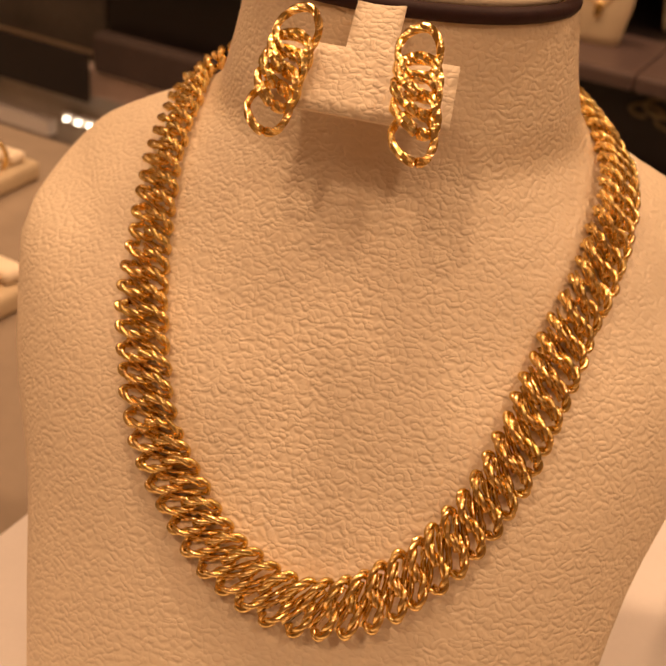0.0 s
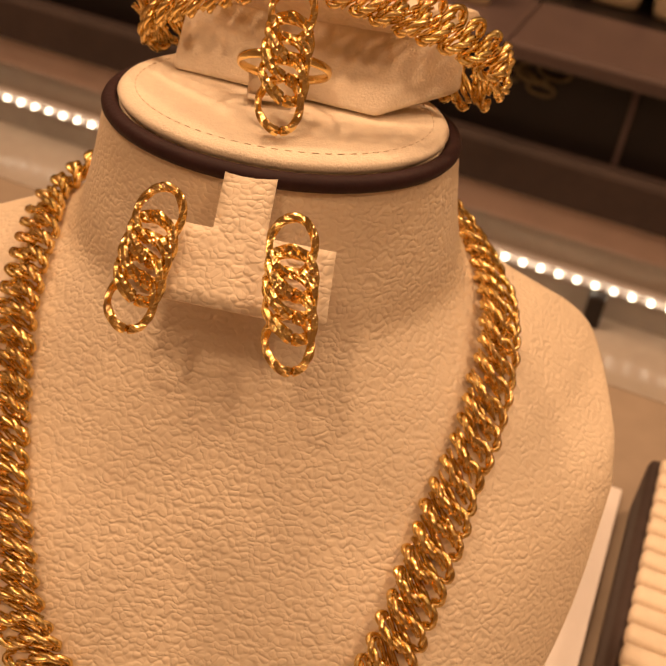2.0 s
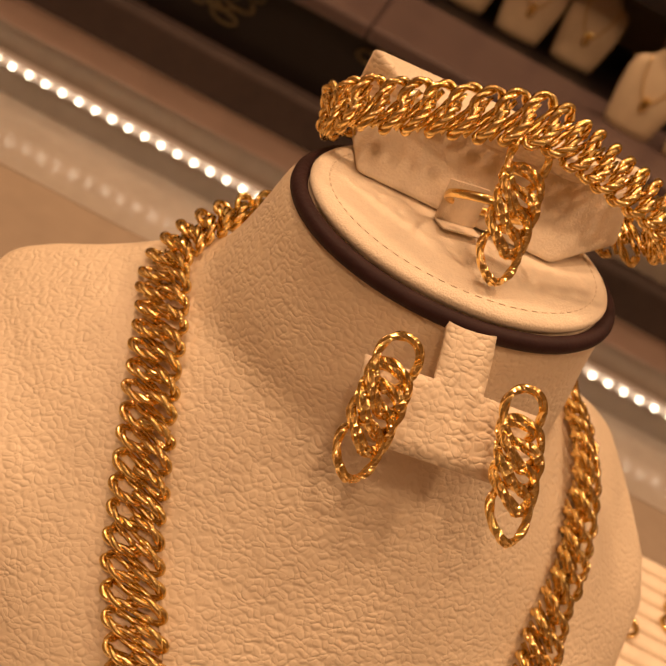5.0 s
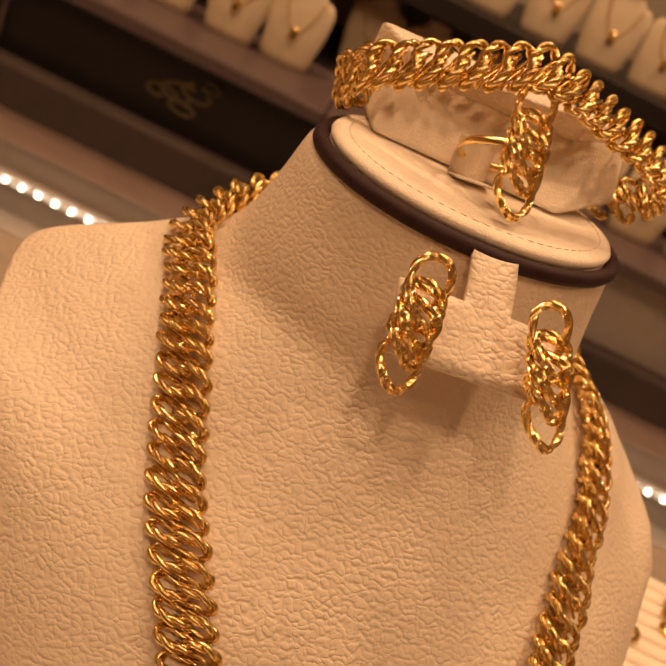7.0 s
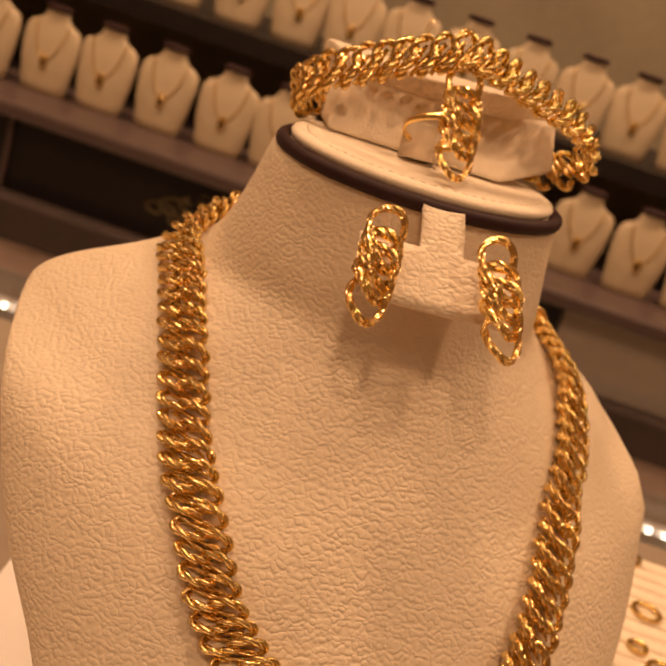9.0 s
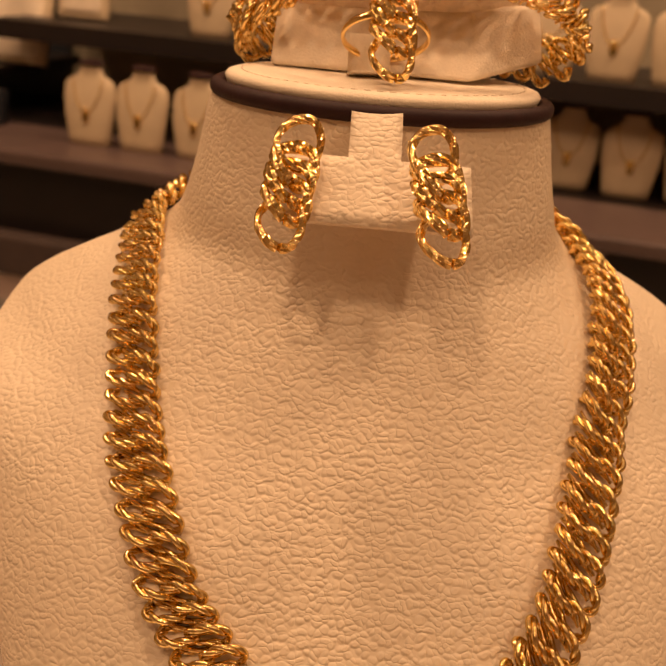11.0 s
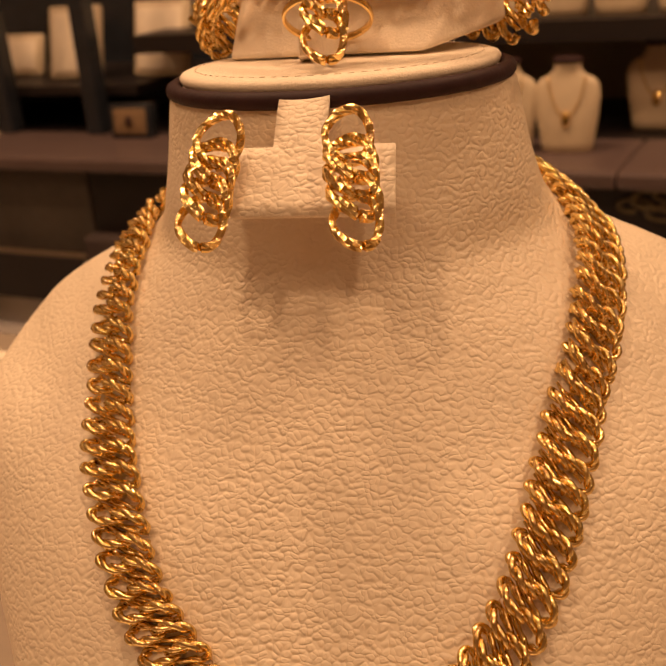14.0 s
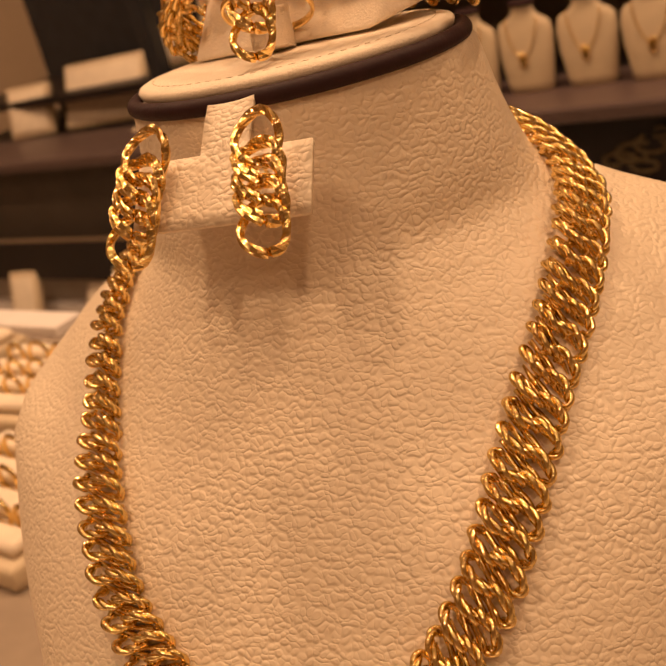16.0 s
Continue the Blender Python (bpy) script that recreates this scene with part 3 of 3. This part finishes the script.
first = mini_bust()
rnd = random.Random(3)
SMALL = Matrix.Diagonal((0.76, 0.73, 0.93, 1))
first.matrix_world = BG @ pose(-0.554, 0.835, 0.0632) @ SMALL
for row, (u, z) in enumerate(((0.835, 0.0632), (0.95, 0.1882))):
    for i in range(26):
        if i < 3:
            continue
        copy_thing(first, BG @ pose(-0.69 + i * 0.068 + row * 0.03 + rnd.uniform(-0.003, 0.003), u + (0.12 if row == 0 and -0.10 < -0.69 + i * 0.068 < 0.17 else 0) + rnd.uniform(-0.005, 0.005), z, 0, 0, rnd.uniform(-6, 6)))

placed("band_dark", boxed(-1.5, -0.74, 0.738, 0.7445, -0.125, -0.064, 0.001), DARK, "dark brown band along the display front", "panel", BG)
OLIVE = material("olive_cloth", (0.13, 0.115, 0.075), 0.8, 0, 0.2, 60)


def jewel_box(w, d, h, shell, label, m):
    """A small lidded box with a soft inset."""
    ob = thing("jewellery_box", label, "box", "boxes on the display floor", m)
    part("box_body", boxed(-w / 2, w / 2, -d / 2, d / 2, 0, h * 0.6, 0.003), shell, ob)
    part("lid", boxed(-w / 2 - 0.002, w / 2 + 0.002, -d / 2 - 0.002, d / 2 + 0.002, h * 0.61, h, 0.004), shell, ob)
    part("inset", boxed(-w / 2 + 0.01, w / 2 - 0.01, -d / 2 + 0.01, d / 2 - 0.01, h, h + 0.0015, 0.0006), CARD, ob)
    return ob


for sx, u, w, d, h, turn, shell, label in (
        (-1.15, 0.62, 0.10, 0.07, 0.05, 12, OLIVE, "olive cloth jewellery box with a pale inset"), (-0.84, 0.64, 0.08, 0.06, 0.045, 8, DARK, "dark brown jewellery box with a pale inset"),
        (-0.70, 0.62, 0.09, 0.06, 0.03, -8, OLIVE, "olive cloth jewellery box with a pale inset"), (-0.56, 0.55, 0.05, 0.05, 0.025, 18, MINI, "small cream jewellery box with a pale inset")):
    jewel_box(w, d, h, shell, label, BG @ pose(sx, u, -0.205, 0, 0, turn))

placed("counter_edge", boxed(-1.3, -0.44, 0.212, 0.238, COUNTER - 0.004, COUNTER + 0.004, 0.001), CARD, "white edge strip along the counter top", "trim", BG)
placed("trim_white", boxed(-1.5, -0.82, 0.752, 0.77, -0.194, -0.174), CARD, "white trim on the display front", "trim", BG)
POST = material("dark_glass_frame", (0.02, 0.022, 0.028), 0.25, 0, 0.2, 30)
for sx in (-0.955, -0.80):
    placed("cabinet_post", boxed(sx - 0.012, sx + 0.012, 0.88, 0.905, 0.0632, 0.62, 0.002), POST, "dark upright of the glass cabinet", "post", BG)
placed("cabinet_back", boxed(-1.5, -0.76, 1.135, 1.148, 0.0612, 0.62), POST, "dark back of the glass cabinet", "panel", BG)
placed("shelf_side", boxed(-1.5, -0.74, 0.905, 1.134, 0.112, 0.124), DARK, "dark cabinet shelf", "shelf", BG)


def tray(w, h, m):
    """A cream display board with a raised rim and an inset pad, leaning back."""
    ob = thing("display_tray", "cream jewellery display tray leaning on the shelf", "tray", "cream trays", m)
    part("tray_rim", boxed(-w / 2, w / 2, 0, 0.012, 0, h, 0.003), MINI, ob)
    part("tray_pad", boxed(-w / 2 + 0.008, w / 2 - 0.008, -0.003, 0.002, 0.008, h - 0.008, 0.0015), SUEDE, ob)
    return ob


for sx, u, z, w, h, tilt, turn in ((-0.885, 0.96, 0.1245, 0.085, 0.10, -14, 4), (-0.745, 0.97, 0.1245, 0.095, 0.10, -12, -6), (-0.655, 0.99, 0.1885, 0.07, 0.09, -12, 3), (-1.22, 0.70, -0.2045, 0.06, 0.10, -20, 10), (-1.08, 0.72, -0.2045, 0.06, 0.085, -25, -8), (-0.97, 0.70, -0.2045, 0.05, 0.11, -18, 14), (-1.15, 0.93, 0.0632, 0.17, 0.105, -24, 8), (-1.30, 0.90, 0.0632, 0.09, 0.085, -18, 14), (-1.02, 1.0, 0.1245, 0.08, 0.06, -14, -4), (-0.99, 0.86, 0.0632, 0.06, 0.012, -80, 5)):
    tray(w, h, BG @ pose(sx, u, z + 0.002, tilt, 0, turn))


def framed_box(m):
    ob = thing("velvet_box", "small dark framed box with a brown velvet pad on the ledge", "box", m=m)
    part("box_rim", boxed(-0.030, 0.030, 0, 0.02, 0, 0.044, 0.002), POST, ob)
    part("velvet_pad", boxed(-0.024, 0.024, -0.002, 0.003, 0.006, 0.038, 0.001), material("brown_velvet", (0.20, 0.12, 0.06), 0.9, 0, 0.2, 60), ob)
    bm = bmesh.new()
    bmesh.ops.create_icosphere(bm, subdivisions=2, radius=0.006, matrix=Matrix.Translation((0, -0.004, 0.022)) @ Matrix.Diagonal((0.9, 0.5, 1.2, 1)))
    part("brooch", bm, CORD, ob)


framed_box(BG @ pose(-0.725, 0.86, 0.0632, -6, 0, 4))


def ring_tray(m, seed):
    """A low cream tray with rows of gold rings stuck upright in it."""
    rnd = random.Random(seed)
    ob = thing("ring_tray", "low cream tray of gold rings on the counter", "tray", "ring trays", m)
    part("tray_body", boxed(-0.06, 0.06, -0.045, 0.045, 0, 0.012, 0.003), MINI, ob)
    for j in range(4):
        part("cushion_roll", boxed(-0.055, 0.055, -0.038 + j * 0.021, -0.024 + j * 0.021, 0.0122, 0.019, 0.003), SUEDE, ob)
    for j in range(3):
        for i in range(5):
            r = rnd.uniform(0.006, 0.009)
            pts = [Vector((r * math.cos(2 * math.pi * k / 16), 0, r * math.sin(2 * math.pi * k / 16))) for k in range(16)]
            hoop = part("gold_hoop", tube(framed(pts), lambda k: [(0.0015 * math.cos(a), 0.0015 * math.sin(a)) for a in [math.pi * q / 2 for q in range(4)]]), GOLD, ob)
            hoop.location = (-0.044 + i * 0.022 + rnd.uniform(-0.002, 0.002), -0.0205 + j * 0.021, 0.0195)


for k, (sx, u, turn) in enumerate(((-0.36, 0.135, 4), (-0.265, 0.035, -3), (-0.42, 0.03, 6), (-0.51, 0.155, -5), (-0.30, -0.08, 3), (-0.45, -0.09, -4))):
    ring_tray(BG @ pose(sx, u, COUNTER - 0.004, 0, 0, turn), k)


def emblem(m):
    """A plain gold crest of curled strokes on the dark panel."""
    ob = thing("wall_emblem", "dull gold curled emblem on the dark panel", "emblem", "gold emblems", m)
    for k, (x0, z0, r, w) in enumerate(((-0.018, -0.006, 0.016, 0.0022), (0.002, 0.000, 0.020, 0.0026), (0.022, 0.008, 0.017, 0.0022), (0.012, -0.012, 0.013, 0.002), (0.030, 0.022, 0.010, 0.0018))):
        pts = [Vector((x0 + r * 1.3 * math.cos(a + k) * (1 - a / 9), 0, z0 + r * 0.62 * math.sin(a + k) * (1 - a / 9))) for a in [0.22 * i for i in range(24)]]
        part("curl", tube(framed(pts, False), lambda i: [(w * math.cos(b), w * math.sin(b)) for b in [math.pi * j / 3 for j in range(6)]], False), DULL, ob)
    return ob


DULL = material("dull_gold_leaf", (0.17, 0.13, 0.07), 0.45, 0.7, 0.2, 60)
for sx, z in ((-0.225, 0.004), (-0.05, 0.030)):
    emblem(BG @ pose(sx, 0.7685, z, 0, 0, 0))

for sx in (-0.42, 0.045):
    placed("panel_joint", boxed(sx, sx + 0.006, 0.764, 0.77, -0.068, 0.046, 0.001), RAIL, "mauve brown joint strip of the panel", "trim", BG)
placed("display_leg", boxed(0.066, 0.084, 0.74, 0.757, -0.205, -0.168, 0.002), DARK, "dark leg of the display", "leg", BG)

# ---------------------------------------------------------------- bangle box beside the bust
crate = thing("bangle_box", "cream ribbed jewellery box with gold rings beside the bust", "box", m=BG @ pose(0.124, -0.02, COUNTER - 0.004))
part("box_body", boxed(0, 0.20, 0, 0.171, 0, 0.030, 0.003), CLOTH, crate, "dark brown box body")
rib = mesh_of(boxed(0.004, 0.196, -0.0042, 0.0042, 0.0, 0.006, 0.002), SUEDE)
for i in range(17):
    ob = new("rib", rib)
    ob.parent = crate
    ob.location = (0, 0.009 + i * 0.0095, 0.0302)


def bangle(radius, m):
    ob = thing("gold_ring", "thin yellow gold ring lying on the ribbed box", "ring", "gold rings on the box", m)
    pts = [Vector((radius * math.cos(2 * math.pi * i / 40), radius * math.sin(2 * math.pi * i / 40), 0)) for i in range(40)]
    part("hoop", tube(framed(pts), lambda i: [(0.0011 * math.cos(a) * (1.15 if i % 2 else 0.9), 0.0011 * math.sin(a)) for a in [math.pi * j / 3 for j in range(6)]]), GOLD, ob)
    return ob


rnd = random.Random(11)
for i in range(30):
    bangle(rnd.uniform(0.0032, 0.0075), BG @ pose(0.124 + 0.012 + rnd.uniform(0, 0.15), -0.02 + 0.014 + (i % 15) * 0.0102 + rnd.uniform(-0.002, 0.002), COUNTER + 0.0335))
